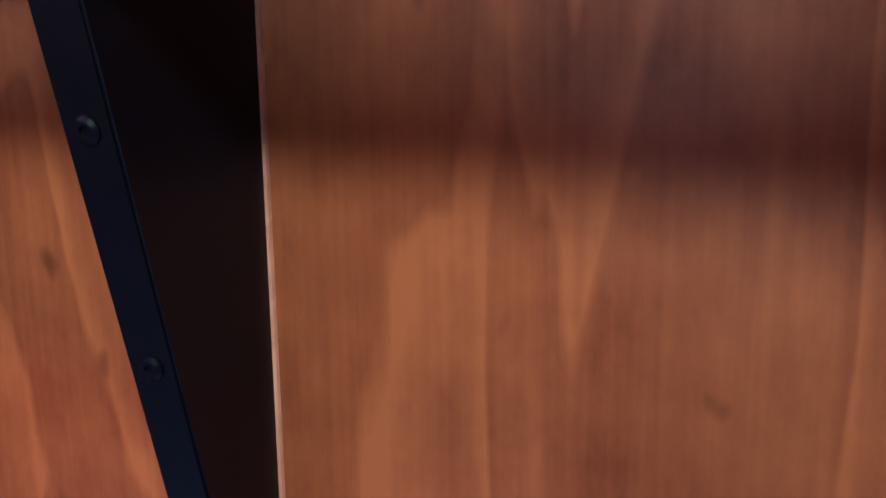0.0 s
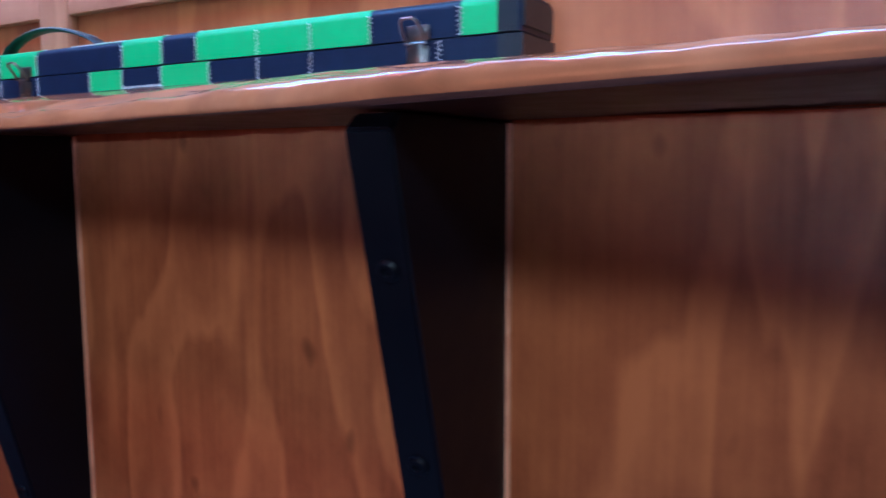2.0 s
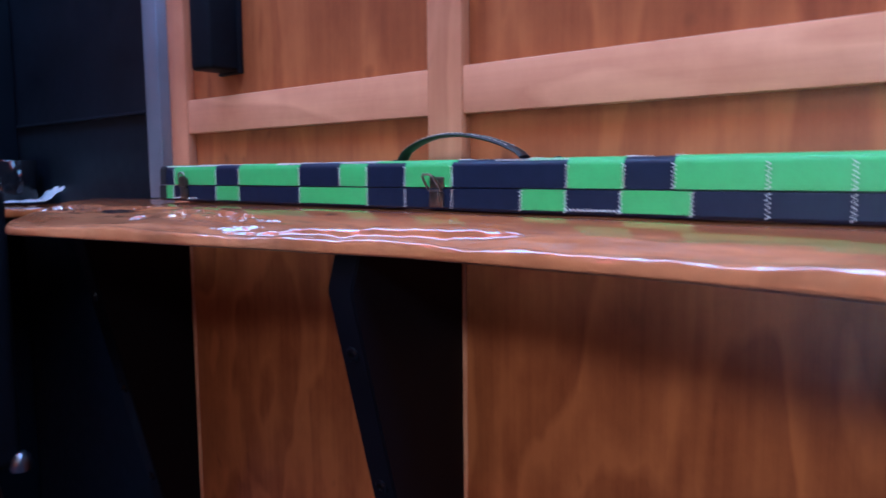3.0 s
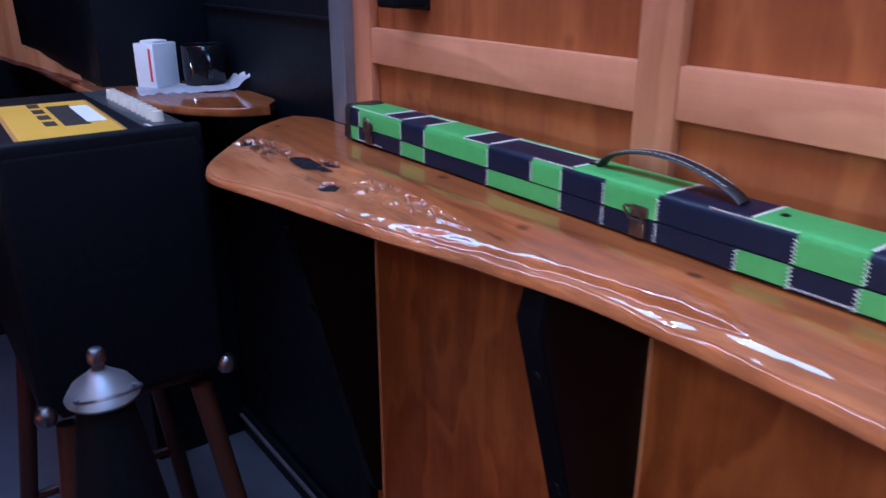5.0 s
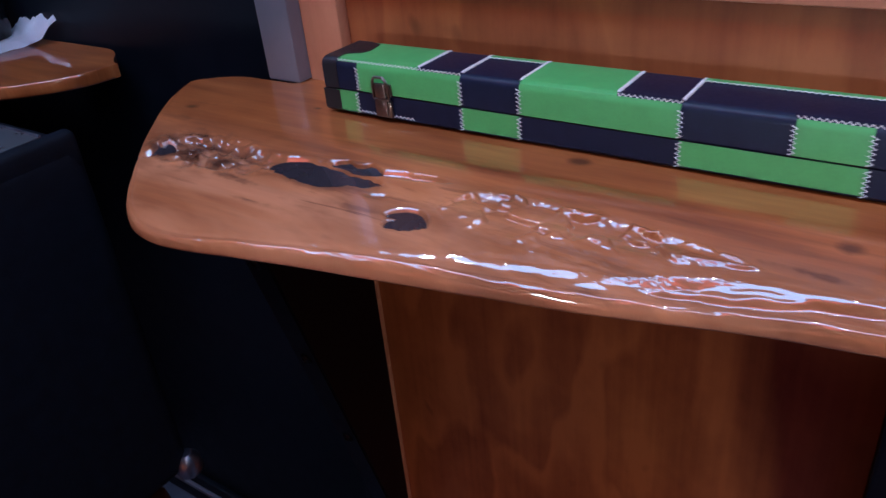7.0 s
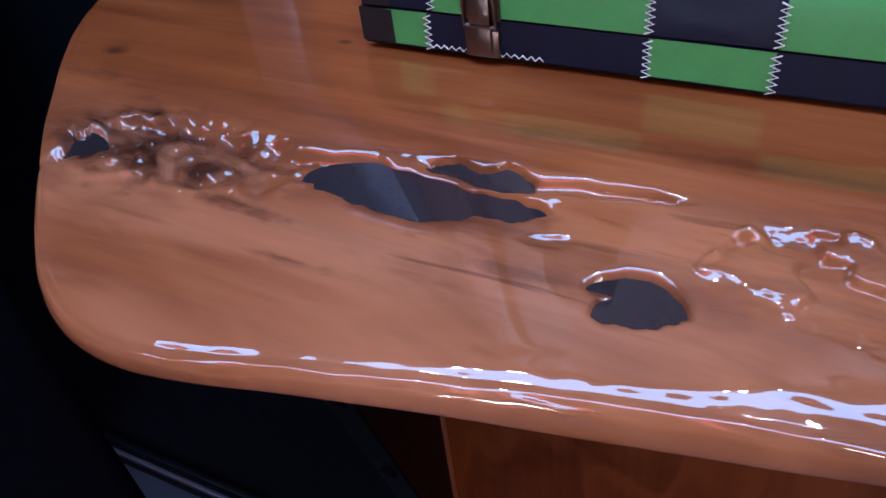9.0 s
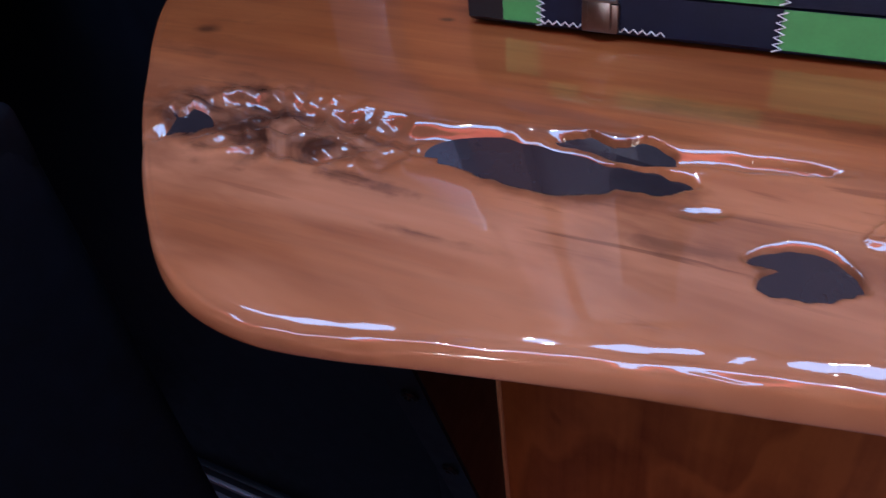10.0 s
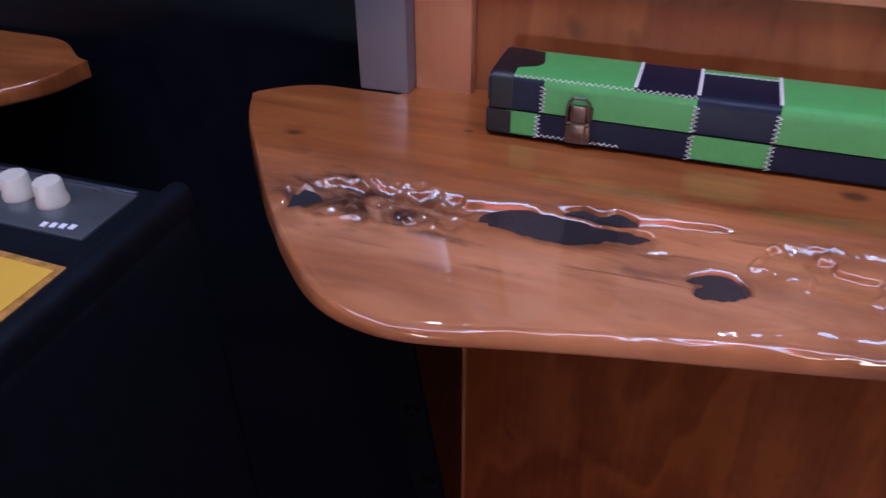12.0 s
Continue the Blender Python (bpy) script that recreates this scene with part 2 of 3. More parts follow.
# ---- mesh helpers ----
def box(bm, x0, x1, y0, y1, z0, z1, bevel=0.0, seg=2):
    vs = [bm.verts.new((x, y, z)) for x in (x0, x1) for y in (y0, y1) for z in (z0, z1)]
    fs = [bm.faces.new([vs[i] for i in q]) for q in ((0, 1, 3, 2), (4, 6, 7, 5), (0, 4, 5, 1), (2, 3, 7, 6), (0, 2, 6, 4), (1, 5, 7, 3))]
    if bevel:
        es = {e for f in fs for e in f.edges}
        bmesh.ops.bevel(bm, geom=list(es), offset=bevel, segments=seg, profile=0.5, affect="EDGES")
    return bm


def boxes(*rows, bevel=0.0, seg=2):
    bm = bmesh.new()
    for r in rows:
        one = box(bmesh.new(), *r, bevel=bevel, seg=seg)
        me = bpy.data.meshes.new("tmp")
        one.to_mesh(me)
        one.free()
        bm.from_mesh(me)
        bpy.data.meshes.remove(me)
    return bm


def lathe(profile, n=32, at=(0, 0, 0)):
    bm = bmesh.new()
    rings = []
    for r, z in profile:
        rings.append([bm.verts.new((at[0] + r * math.cos(2 * math.pi * k / n), at[1] + r * math.sin(2 * math.pi * k / n), at[2] + z)) for k in range(n)])
    for a, b in zip(rings, rings[1:]):
        for k in range(n):
            bm.faces.new((a[k], a[(k + 1) % n], b[(k + 1) % n], b[k]))
    if profile[0][0] > 1e-6:
        bm.faces.new(rings[0][::-1])
    if profile[-1][0] > 1e-6:
        bm.faces.new(rings[-1])
    bmesh.ops.remove_doubles(bm, verts=bm.verts, dist=1e-6)
    return bm


def tube(points, r, n=6, closed=False, flat=1.0, up=(0, 0, 1)):
    """A rod of n sides along points; flat squeezes it along up."""
    bm = bmesh.new()
    pts = [Vector(p) for p in points]
    rings = []
    for i, p in enumerate(pts):
        a = pts[(i - 1) % len(pts)] if closed or i else p
        b = pts[(i + 1) % len(pts)] if closed or i + 1 < len(pts) else p
        d = (b - a).normalized()
        s = d.cross(Vector(up))
        s = s.normalized() if s.length > 1e-5 else Vector((1, 0, 0))
        u = s.cross(d).normalized()
        rings.append([bm.verts.new(p + r * (math.cos(2 * math.pi * k / n) * s + flat * math.sin(2 * math.pi * k / n) * u)) for k in range(n)])
    for i in range(len(rings) - (0 if closed else 1)):
        a, b = rings[i], rings[(i + 1) % len(rings)]
        for k in range(n):
            bm.faces.new((a[k], a[(k + 1) % n], b[(k + 1) % n], b[k]))
    if not closed:
        bm.faces.new(rings[0][::-1])
        bm.faces.new(rings[-1])
    return bm


def merged(*bms):
    out = bmesh.new()
    for b in bms:
        me = bpy.data.meshes.new("tmp")
        b.to_mesh(me)
        b.free()
        out.from_mesh(me)
        bpy.data.meshes.remove(me)
    return out


def mesh_of(name, bm, material, smooth=True):
    bmesh.ops.recalc_face_normals(bm, faces=bm.faces)
    me = bpy.data.meshes.new(name)
    bm.to_mesh(me)
    bm.free()
    me.materials.append(material)
    if smooth:
        me.shade_smooth()
        me.set_sharp_from_angle(angle=radians(38))
    return me


def part(name, bm, material, parent, label=""):
    ob = new(name, mesh_of(name, bm, material))
    ob.parent = parent
    return tagged(ob, label)


def thing(name, label, category, at=(0, 0, 0), rz=0.0, group="", kind=""):
    ob = new(name)
    ob.matrix_world = pose(*at, 0, 0, rz)
    return tagged(ob, label, category, group, kind)


def structure(name, bm, material, label, category="wall"):
    return tagged(new(name, mesh_of(name, bm, material)), label, category, kind="structure")


# ---- the shell of the room ----
structure("floor", boxes((-3.2, 2.6, -3.6, 0.2, -0.1, 0.0)), m_floor, "worn grey floor under the shelves", "floor")
structure("ceiling", boxes((-3.2, 2.6, -3.6, 0.2, 2.6, 2.7)), m_ceiling, "dark ceiling of the room", "ceiling")
structure("wall_north", boxes((-0.631, 2.6, 0.014, 0.14, 0.0, 2.6)), m_ply_up, "orange lacquered plywood wall behind the timber frame")
structure("wall_north_black", boxes((-3.2, -0.632, 0.062, 0.14, 0.0, 2.6)), m_black, "black painted wall beside the timber wall")
structure("wall_west", boxes((-2.72, -2.62, -3.6, 0.14, 0, 2.6)), m_black, "black painted side wall")
structure("wall_east", boxes((2.6, 2.7, -3.6, 0.14, 0, 2.6)), m_roomwall, "dark side wall of the room")
structure("wall_south", boxes((-3.3, 2.7, -3.7, -3.6, 0, 2.6)), m_roomwall, "dark far wall of the room")
structure("black_pier", boxes((-2.6, -1.47, -0.205, 0.06, 0.0, 2.6), bevel=0.004), m_black, "black painted pier behind the second shelf")
structure("trim", boxes((-0.674, -0.627, -0.020, 0.06, 1.069, 1.45), bevel=0.003), m_greymetal, "grey metal corner trim between black and timber walls", "trim")
structure("wall_post", boxes((-0.669, -0.632, -0.004, 0.06, 0.0, 1.03), bevel=0.003), m_black, "black painted post under the shelf end", "trim")
structure("baseboard", boxes((-3.2, -0.670, 0.047, 0.062, 0.0, 0.085), bevel=0.004), m_black, "black baseboard along the black wall", "baseboard")
structure("baseboard_bead", boxes((-3.2, -0.670, 0.038, 0.047, 0.052, 0.064), bevel=0.003), m_greymetal, "thin grey bead along the baseboard", "trim")
structure("dado_bead", boxes((-1.46, -0.670, 0.052, 0.062, 1.222, 1.228), bevel=0.002), m_black, "thin black moulding across the black wall", "trim")

# timber frame of the upper wall
frame_up = thing("timber_frame", "orange lacquered pine frame of rails and stiles", "wall panelling", kind="structure")
STILES = ((-0.627, -0.575), (-0.046, 0.006), (0.523, 0.577), (1.09, 1.145))
for x0, x1 in STILES:
    part("stile", boxes((x0, x1, -0.002, 0.014, 1.066, 2.6), bevel=0.002), m_stile, frame_up)
for (a, x0), (x1, b) in zip(STILES, STILES[1:]):
    for z in (1.174, 1.80):
        part("rail", boxes((x0, x1, 0.0, 0.014, z, z + 0.053), bevel=0.002), m_rail, frame_up)

# plywood boards under the shelf
for x0, x1 in ((-0.577, -0.031), (0.010, 0.536), (0.577, 1.12)):
    b = new("plywood_panel", mesh_of("plywood_panel", boxes((x0, x1, -0.002, 0.014, 0.12, 1.0365), bevel=0.003, seg=2), m_ply_low))
    # a thin strip in the paler rail material, added along the left edge
    part("edge_strip", boxes((x0 - 0.0034, x0 + 0.0002, -0.0045, 0.012, 0.125, 1.033), bevel=0.001), m_rail, b, "thin pale strip along the panel's left edge")
    tagged(b, "orange plywood panel with wavy grain under the shelf", "wall panel", group="panels under the shelf", kind="structure")

# ---- live-edge shelf ----
FRONT = [(-0.763, -0.056), (-0.759, -0.070), (-0.746, -0.096), (-0.726, -0.127), (-0.701, -0.161), (-0.682, -0.187), (-0.662, -0.211), (-0.640, -0.236), (-0.607, -0.266), (-0.578, -0.281), (-0.545, -0.287), (-0.51, -0.283), (-0.468, -0.273), (-0.417, -0.262), (-0.35, -0.249), (-0.25, -0.230), (-0.175, -0.212), (-0.1, -0.193), (-0.04, -0.181), (0.0, -0.173), (0.1, -0.163), (0.25, -0.169), (0.4, -0.183), (0.55, -0.198), (0.8, -0.222), (1.0, -0.245), (1.3, -0.27)]
RIM = [(-0.77, 1.052), (-0.70, 1.042), (-0.62, 1.034), (-0.3, 1.034), (0.0, 1.033), (0.2, 1.035), (0.4, 1.039), (0.52, 1.041), (0.58, 1.047), (1.3, 1.051)]
SLOPE = [(-0.6, 0.18), (-0.3, 0.20), (-0.1, 0.30), (0.1, 0.38), (0.22, 0.34), (0.40, 0.20), (0.52, 0.14), (1.0, 0.09)]
BROW = [(-0.3, -0.124), (0.05, -0.097), (1.0, -0.097)]
BEVEL = [(-0.8, 0.10), (-0.45, 0.16), (-0.30, 0.24), (-0.1, 0.34), (0.2, 0.36), (0.40, 0.18), (0.55, 0.12), (1.0, 0.08)]
WORN = [(-0.55, 0.013), (-0.38, 0.016), (-0.28, 0.020), (-0.1, 0.026), (0.4, 0.030), (0.6, 0.03)]
WALL = [(-0.49, -0.160), (-0.475, -0.160), (-0.447, -0.162), (-0.431, -0.1655), (-0.40, -0.163), (-0.38, -0.158)]
# troughs below the old bark line: their upper brink and their lower end
TROUGHS = [
    ([(-0.668, -0.214), (-0.656, -0.193), (-0.644, -0.170), (-0.606, -0.158), (-0.55, -0.157), (-0.52, -0.160), (-0.46, -0.151), (-0.41, -0.150), (-0.37, -0.147), (-0.338, -0.151)],
     [(-0.668, -0.216), (-0.60, -0.207), (-0.55, -0.205), (-0.50, -0.197), (-0.44, -0.194), (-0.40, -0.168), (-0.338, -0.152)], 0.0052),
    ([(-0.337, -0.180), (-0.322, -0.156), (-0.26, -0.148), (-0.146, -0.153), (-0.108, -0.162)],
     [(-0.337, -0.184), (-0.315, -0.200), (-0.267, -0.201), (-0.23, -0.190), (-0.16, -0.177), (-0.108, -0.163)], 0.0042),
    ([(-0.178, -0.201), (-0.149, -0.191), (-0.09, -0.176), (-0.04, -0.163), (0.0, -0.154), (0.07, -0.143), (0.15, -0.137), (0.22, -0.144)],
     [(-0.178, -0.203), (-0.12, -0.196), (-0.076, -0.184), (0.0, -0.168), (0.07, -0.156), (0.15, -0.149), (0.22, -0.146)], 0.0036),
    ([(-0.409, -0.186), (-0.392, -0.181), (-0.376, -0.178)], [(-0.409, -0.188), (-0.392, -0.189), (-0.376, -0.180)], 0.0022),
    ([(-0.374, -0.198), (-0.366, -0.190), (-0.352, -0.186), (-0.341, -0.190), (-0.333, -0.200)], [(-0.374, -0.203), (-0.352, -0.211), (-0.333, -0.206)], 0.0052),
]


def curve(rows, x):
    """A smooth line through rows."""
    k = max(0, min(len(rows) - 2, sum(1 for r in rows if r[0] <= x) - 1))
    (xa, a), (xb, b) = rows[k], rows[k + 1]
    p, q = rows[max(0, k - 1)], rows[min(len(rows) - 1, k + 2)]
    h = xb - xa
    ma, mb = (b - p[1]) / (xb - p[0]) * h, (q[1] - a) / (q[0] - xa) * h
    t = min(1.0, max(0.0, (x - xa) / h))
    return (2 * t ** 3 - 3 * t * t + 1) * a + (t ** 3 - 2 * t * t + t) * ma + (3 * t * t - 2 * t ** 3) * b + (t ** 3 - t * t) * mb


def table(rows, x):
    return float(np.interp(x, [r[0] for r in rows], [r[1] for r in rows]))


def soft(a, b, v):
    t = min(1.0, max(0.0, (v - a) / (b - a)))
    return t * t * (3 - 2 * t)


def blob(x, y, cx, cy, rx, ry):
    return soft(1.25, 0.75, math.hypot((x - cx) / rx, (y - cy) / ry))


def hollow(x, y):
    """How far a point lies in the hollows, 0 to 1."""
    if not (-0.70 < x < -0.30 and -0.24 < y < -0.13):
        return 0.0
    a = x + 0.006 * noise.noise((x * 60, y * 60, 6.1)) + 0.002 * noise.noise((x * 130, y * 130, 2.4))
    b = y + 0.0035 * noise.noise((x * 60, y * 60, 0.3)) + 0.0015 * noise.noise((x * 130, y * 130, 8.4))
    return max(soft(1.12, 0.82, math.hypot((a - vx) / rx, (b - vy) / ry)) for vx, vy, rx, ry in OVALS)


def trough(x, y, brink, end):
    """How deep a point lies in a trough, 0 to 1: steep below its brink, shallow towards its lower end."""
    if not brink[0][0] < x < brink[-1][0]:
        return 0.0
    wob = 0.0016 * noise.noise((x * 70, 0, 4.1)) + 0.0008 * noise.noise((x * 160, 0, 1.7))
    hi, lo = curve(brink, x) + wob, curve(end, x)
    if not lo < y < hi:
        return 0.0
    run = hi - lo
    return soft(0, min(0.0095, 0.5 * run), hi - y) * soft(0, 0.75 * run, y - lo) * soft(0.002, 0.010, run)


def slab_top(x, y):
    z = 1.069
    d = table(BROW, x) - y
    if d > 0:
        z -= table(SLOPE, x) * (d - 0.016 * (1 - math.exp(-d / 0.016)))
    z += 0.0010 * noise.noise((x * 9, y * 14, 3.3))
    edge = y - curve(FRONT, x)
    inner = soft(0.004, 0.016, edge)
    deep = [depth * trough(x, y, brink, end) for brink, end, depth in TROUGHS]
    z -= inner * sum(deep)
    # burl inside the broad trough, cracked flakes inside the second
    burl = blob(x, y, -0.590, -0.181, 0.078, 0.025) * inner
    if burl > 0:
        z += 0.0038 * burl * (0.35 - 1.5 * abs(noise.noise((x * 46, y * 74, 1.1))) + 0.45 * noise.noise((x * 105, y * 150, 7.7)) + 0.25 * noise.noise((x * 190, y * 260, 2.7)))
    if deep[1] > 0:
        f = noise.noise((x * 30, y * 58, 2.9)) + 0.4 * noise.noise((x * 80, y * 130, 6.2))
        z += 0.0040 * min(1.0, deep[1] / 0.0016) * soft(-0.08, 0.14, f)
    if deep[2] > 0:
        z += 0.0020 * min(1.0, deep[2] / 0.0016) * noise.noise((x * 34, y * 80, 3.9))
    # the thin wall between the large pool and the dark hole behind it
    if -0.49 < x < -0.38:
        ry = curve(WALL, x) + 0.0012 * noise.noise((x * 120, 0, 3.3))
        z += 0.0030 * soft(-0.49, -0.475, x) * soft(-0.38, -0.40, x) * math.exp(-((y - ry) / 0.0032) ** 2)
    z -= 0.0050 * hollow(x, y) * soft(0.02, 0.036, edge)
    # waves along the rim
    wide = table(WORN, x) * (1 + 0.35 * noise.noise((x * 16, 0, 6.6)))
    near = soft(wide + 0.008, wide - 0.006, edge)
    z += 0.0009 * noise.noise((x * 10, y * 20, 5.5)) * soft(-0.10, -0.2, y)
    z += near * (0.0010 * noise.noise((x * 16, edge * 62, 4.5)) + 0.0006 * noise.noise((x * 44, edge * 120, 3.1)) + 0.0003 * noise.noise((x * 95, edge * 210, 6.3)))
    # the worn bevel before the rim
    if edge < wide:
        z -= table(BEVEL, x) * (wide - edge) * soft(wide, wide * 0.6, edge)
    return z


def live_slab(name, xs, front, top, under, rim, material, back=lambda x: 0.012):
    """A waney-edged slab: columns along x, each a closed section from the wall over the top, round the nose and back underneath."""
    verts, faces, rows = [], [], 0
    for x in xs:
        yf, yb = front(x), back(x)
        width = max(1e-3, yb - yf)
        r = min(0.008, width * 0.45)
        col = []
        for k in range(200):
            # rows lie closer together over the outer two thirds
            y = yb + (yf + r - yb) * (k / 199) ** 0.72
            col.append((x, y, top(x, y)))
        z0 = top(x, yf + r)
        zr = min(rim(x), z0 - 0.004)
        floor_z = under(x)
        zu = min(floor_z, zr - 0.003)
        for k in range(1, 27):
            # a long convex run to the rim, then a tight turn under it
            u = k / 27
            s = 1 - (1 - min(1.0, u / 0.72)) ** 1.7 if u < 0.72 else 1 - 0.30 * ((u - 0.72) / 0.28) ** 1.6
            z = z0 + (zr - z0) * (u / 0.72) ** 2.4 if u < 0.72 else zr + (zu - zr) * ((u - 0.72) / 0.28) ** 0.8
            wob = (0.0012 * noise.noise((x * 19, u * 3.0, 2.2)) + 0.0008 * noise.noise((x * 55, u * 6.0, 8.2))) * math.sin(math.pi * min(1, u / 0.8))
            col.append((x, yf + r - r * s, z + wob))
        for k in range(10):
            y = yf + 0.32 * r + (yb - yf - 0.32 * r) * k / 9
            col.append((x, y, zu + (floor_z - zu) * soft(0, 0.6, k / 9)))
        rows = len(col)
        verts += col
    n = len(xs)
    for i in range(n - 1):
        for k in range(rows):
            a, b = i * rows + k, i * rows + (k + 1) % rows
            faces.append((a, b, b + rows, a + rows))
    faces.append(tuple(range(rows)))
    faces.append(tuple(range((n - 1) * rows, n * rows))[::-1])
    me = bpy.data.meshes.new(name)
    me.from_pydata(verts, [], faces)
    me.materials.append(material)
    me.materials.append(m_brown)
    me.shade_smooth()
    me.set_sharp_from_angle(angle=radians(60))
    # lower rim, underside and back take a darker brown than the top
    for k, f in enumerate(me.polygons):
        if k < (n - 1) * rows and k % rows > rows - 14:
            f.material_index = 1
    bm = bmesh.new()
    bm.from_mesh(me)
    bmesh.ops.recalc_face_normals(bm, faces=bm.faces)
    bm.to_mesh(me)
    bm.free()
    return new(name, me)


left = [-0.763 + 0.03 * (k / 24) ** 2 for k in range(24)]
mid = list(np.arange(-0.733, -0.69, 0.003)) + list(np.arange(-0.69, -0.10, 0.0014)) + list(np.arange(-0.10, 0.24, 0.0025))
right = list(np.arange(0.24, 1.3, 0.008))
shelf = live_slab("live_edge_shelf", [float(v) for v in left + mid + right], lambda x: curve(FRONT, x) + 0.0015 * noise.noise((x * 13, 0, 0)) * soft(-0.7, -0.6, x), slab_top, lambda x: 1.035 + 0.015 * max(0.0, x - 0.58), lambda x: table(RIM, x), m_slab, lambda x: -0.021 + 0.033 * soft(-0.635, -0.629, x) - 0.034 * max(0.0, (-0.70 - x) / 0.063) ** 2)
tagged(shelf, "glossy lacquered live-edge timber slab shelf with burl and dark hollows", "shelf")

# pools of dark resin in the hollows
m_resin = plain("dark_grey_resin", (0.026, 0.021, 0.024), 0.25, vary=0.2, scale=30, bump=0, coat=1.0)
for vx, vy, rx, ry in POOLS:
    pool = bmesh.new()
    tilt = (slab_top(vx, vy + ry * 1.3) - slab_top(vx, vy - ry * 1.3)) / (2.6 * ry)
    mid_z = 0.5 * (slab_top(vx, vy + ry * 1.3) + slab_top(vx, vy - ry * 1.3)) - 0.0026
    rim = [(rx * math.cos(2 * math.pi * k / 48), ry * math.sin(2 * math.pi * k / 48)) for k in range(48)]
    loop = [pool.verts.new((vx + a, vy + b, mid_z + tilt * b)) for a, b in rim]
    low_loop = [pool.verts.new((vx + a, vy + b, mid_z - 0.006 + tilt * b)) for a, b in rim]
    pool.faces.new(loop)
    for k in range(48):
        pool.faces.new((loop[k], loop[(k + 1) % 48], low_loop[(k + 1) % 48], low_loop[k]))
    part("resin_pool", pool, m_resin, shelf, "dark grey resin filling a hollow")

# ---- corbels ----
def corbel(x1, reach=0.178):
    ob = thing("shelf_bracket", "tapered black painted timber bracket with two bolts", "bracket", at=(x1, 0, 0), group="brackets under the shelf")
    bm = bmesh.new()
    prof = [(0.0, 1.033), (0.012 - reach, 1.033), (-reach, 1.022 - (0.178 - reach) * 0.652 / 0.160), (-0.018, 0.370), (0.0, 0.362)]
    a = [bm.verts.new((-0.037, y, z)) for y, z in prof]
    b = [bm.verts.new((0.0, y, z)) for y, z in prof]
    bm.faces.new(a)
    bm.faces.new(b[::-1])
    for k in range(5):
        bm.faces.new((a[k], b[k], b[(k + 1) % 5], a[(k + 1) % 5]))
    bmesh.ops.bevel(bm, geom=list(bm.edges), offset=0.002, segments=2, affect="EDGES")
    part("body", bm, m_corbel, ob)
    slope = math.degrees(math.atan2(0.160, 0.652))
    for z in (0.927, 0.776, 0.62):
        y = -0.178 + (1.022 - z) * 0.160 / 0.652
        bolt = part("bolt", lathe([(0.0085, 0), (0.0085, 0.0015), (0.006, 0.0035), (0.0035, 0.0035), (0.003, 0.0015), (0, 0.0015)], 20), m_corbel, ob, "round black bolt head")
        bolt.matrix_local = pose(-0.0175, y - 0.0003, z, 90 + slope, 0, 0)
    return ob


corbel(-0.580)
corbel(0.007, 0.171)
corbel(0.574)
corbel(1.15)

# ---- cue case ----
CASE_L, CASE_D, Z_SPLIT, CASE_H = 1.159, 0.060, 0.0225, 0.0512
case = thing("cue_case", "long green and navy patchwork cue case with white stitching", "case", at=(-0.541, -0.0715, 1.0705))


def zigzag(points, step, amp, normal, r=0.00045):
    """White zigzag thread from one point to the next, on a face with that normal."""
    out = []
    for a, b in points:
        a, b, nn = Vector(a), Vector(b), Vector(normal)
        d = b - a
        n = max(4, int(d.length / step))
        side = d.normalized().cross(nn)
        out.append(tube([a + d * (k / n) + side * amp * (1 if k % 2 else -1) + nn * 0.0002 for k in range(n + 1)], r, 4, up=normal))
    return merged(*out)


def shell(s0, s1, z0, z1, top):
    """One patch of the case wrapped over front, top (or not) and back, as a closed length of rounded section."""
    r = 0.0075
    sec = []
    if top:
        sec = [(0.0, z0)]
        for k in range(7):
            a = math.pi / 2 * k / 6
            sec.append((r - r * math.cos(a), z1 - r + r * math.sin(a)))
        for k in range(7):
            a = math.pi / 2 * k / 6
            sec.append((CASE_D - r + r * math.sin(a), z1 - r + r * math.cos(a)))
        sec.append((CASE_D, z0))
    else:
        sec = [(0.003, z0), (0.0, z0 + 0.003), (0.0, z1), (CASE_D, z1), (CASE_D, z0 + 0.003), (CASE_D - 0.003, z0)]
    bm = bmesh.new()
    a = [bm.verts.new((s0, y, z)) for y, z in sec]
    b = [bm.verts.new((s1, y, z)) for y, z in sec]
    bm.faces.new(a)
    bm.faces.new(b[::-1])
    for k in range(len(sec)):
        j = (k + 1) % len(sec)
        bm.faces.new((a[k], b[k], b[j], a[j]))
    return bm


lid = part("lid", shell(0.002, CASE_L - 0.002, Z_SPLIT + 0.0012, CASE_H, True), m_navy, case, "navy lid with green patches")
base = part("base", shell(0.002, CASE_L - 0.002, 0.0, Z_SPLIT, False), m_navy, case, "navy base with green patches")
X0 = -0.541
# green patches: lid front (from, to), base front, lid top (front from, to; back from, to)
lid_green = [(-0.497, -0.385), (-0.329, -0.198), (-0.122, -0.075), (-0.015, 0.052), (0.189, 0.246), (0.291, 0.486), (0.567, 0.598)]
base_green = [(-0.525, -0.500), (-0.385, -0.329), (-0.198, -0.075), (0.138, 0.188), (0.243, 0.307)]
top_green = [(-0.521, -0.430), (-0.329, -0.247), (-0.062, 0.057), (0.146, 0.246), (0.291, 0.486), (0.567, 0.598)]


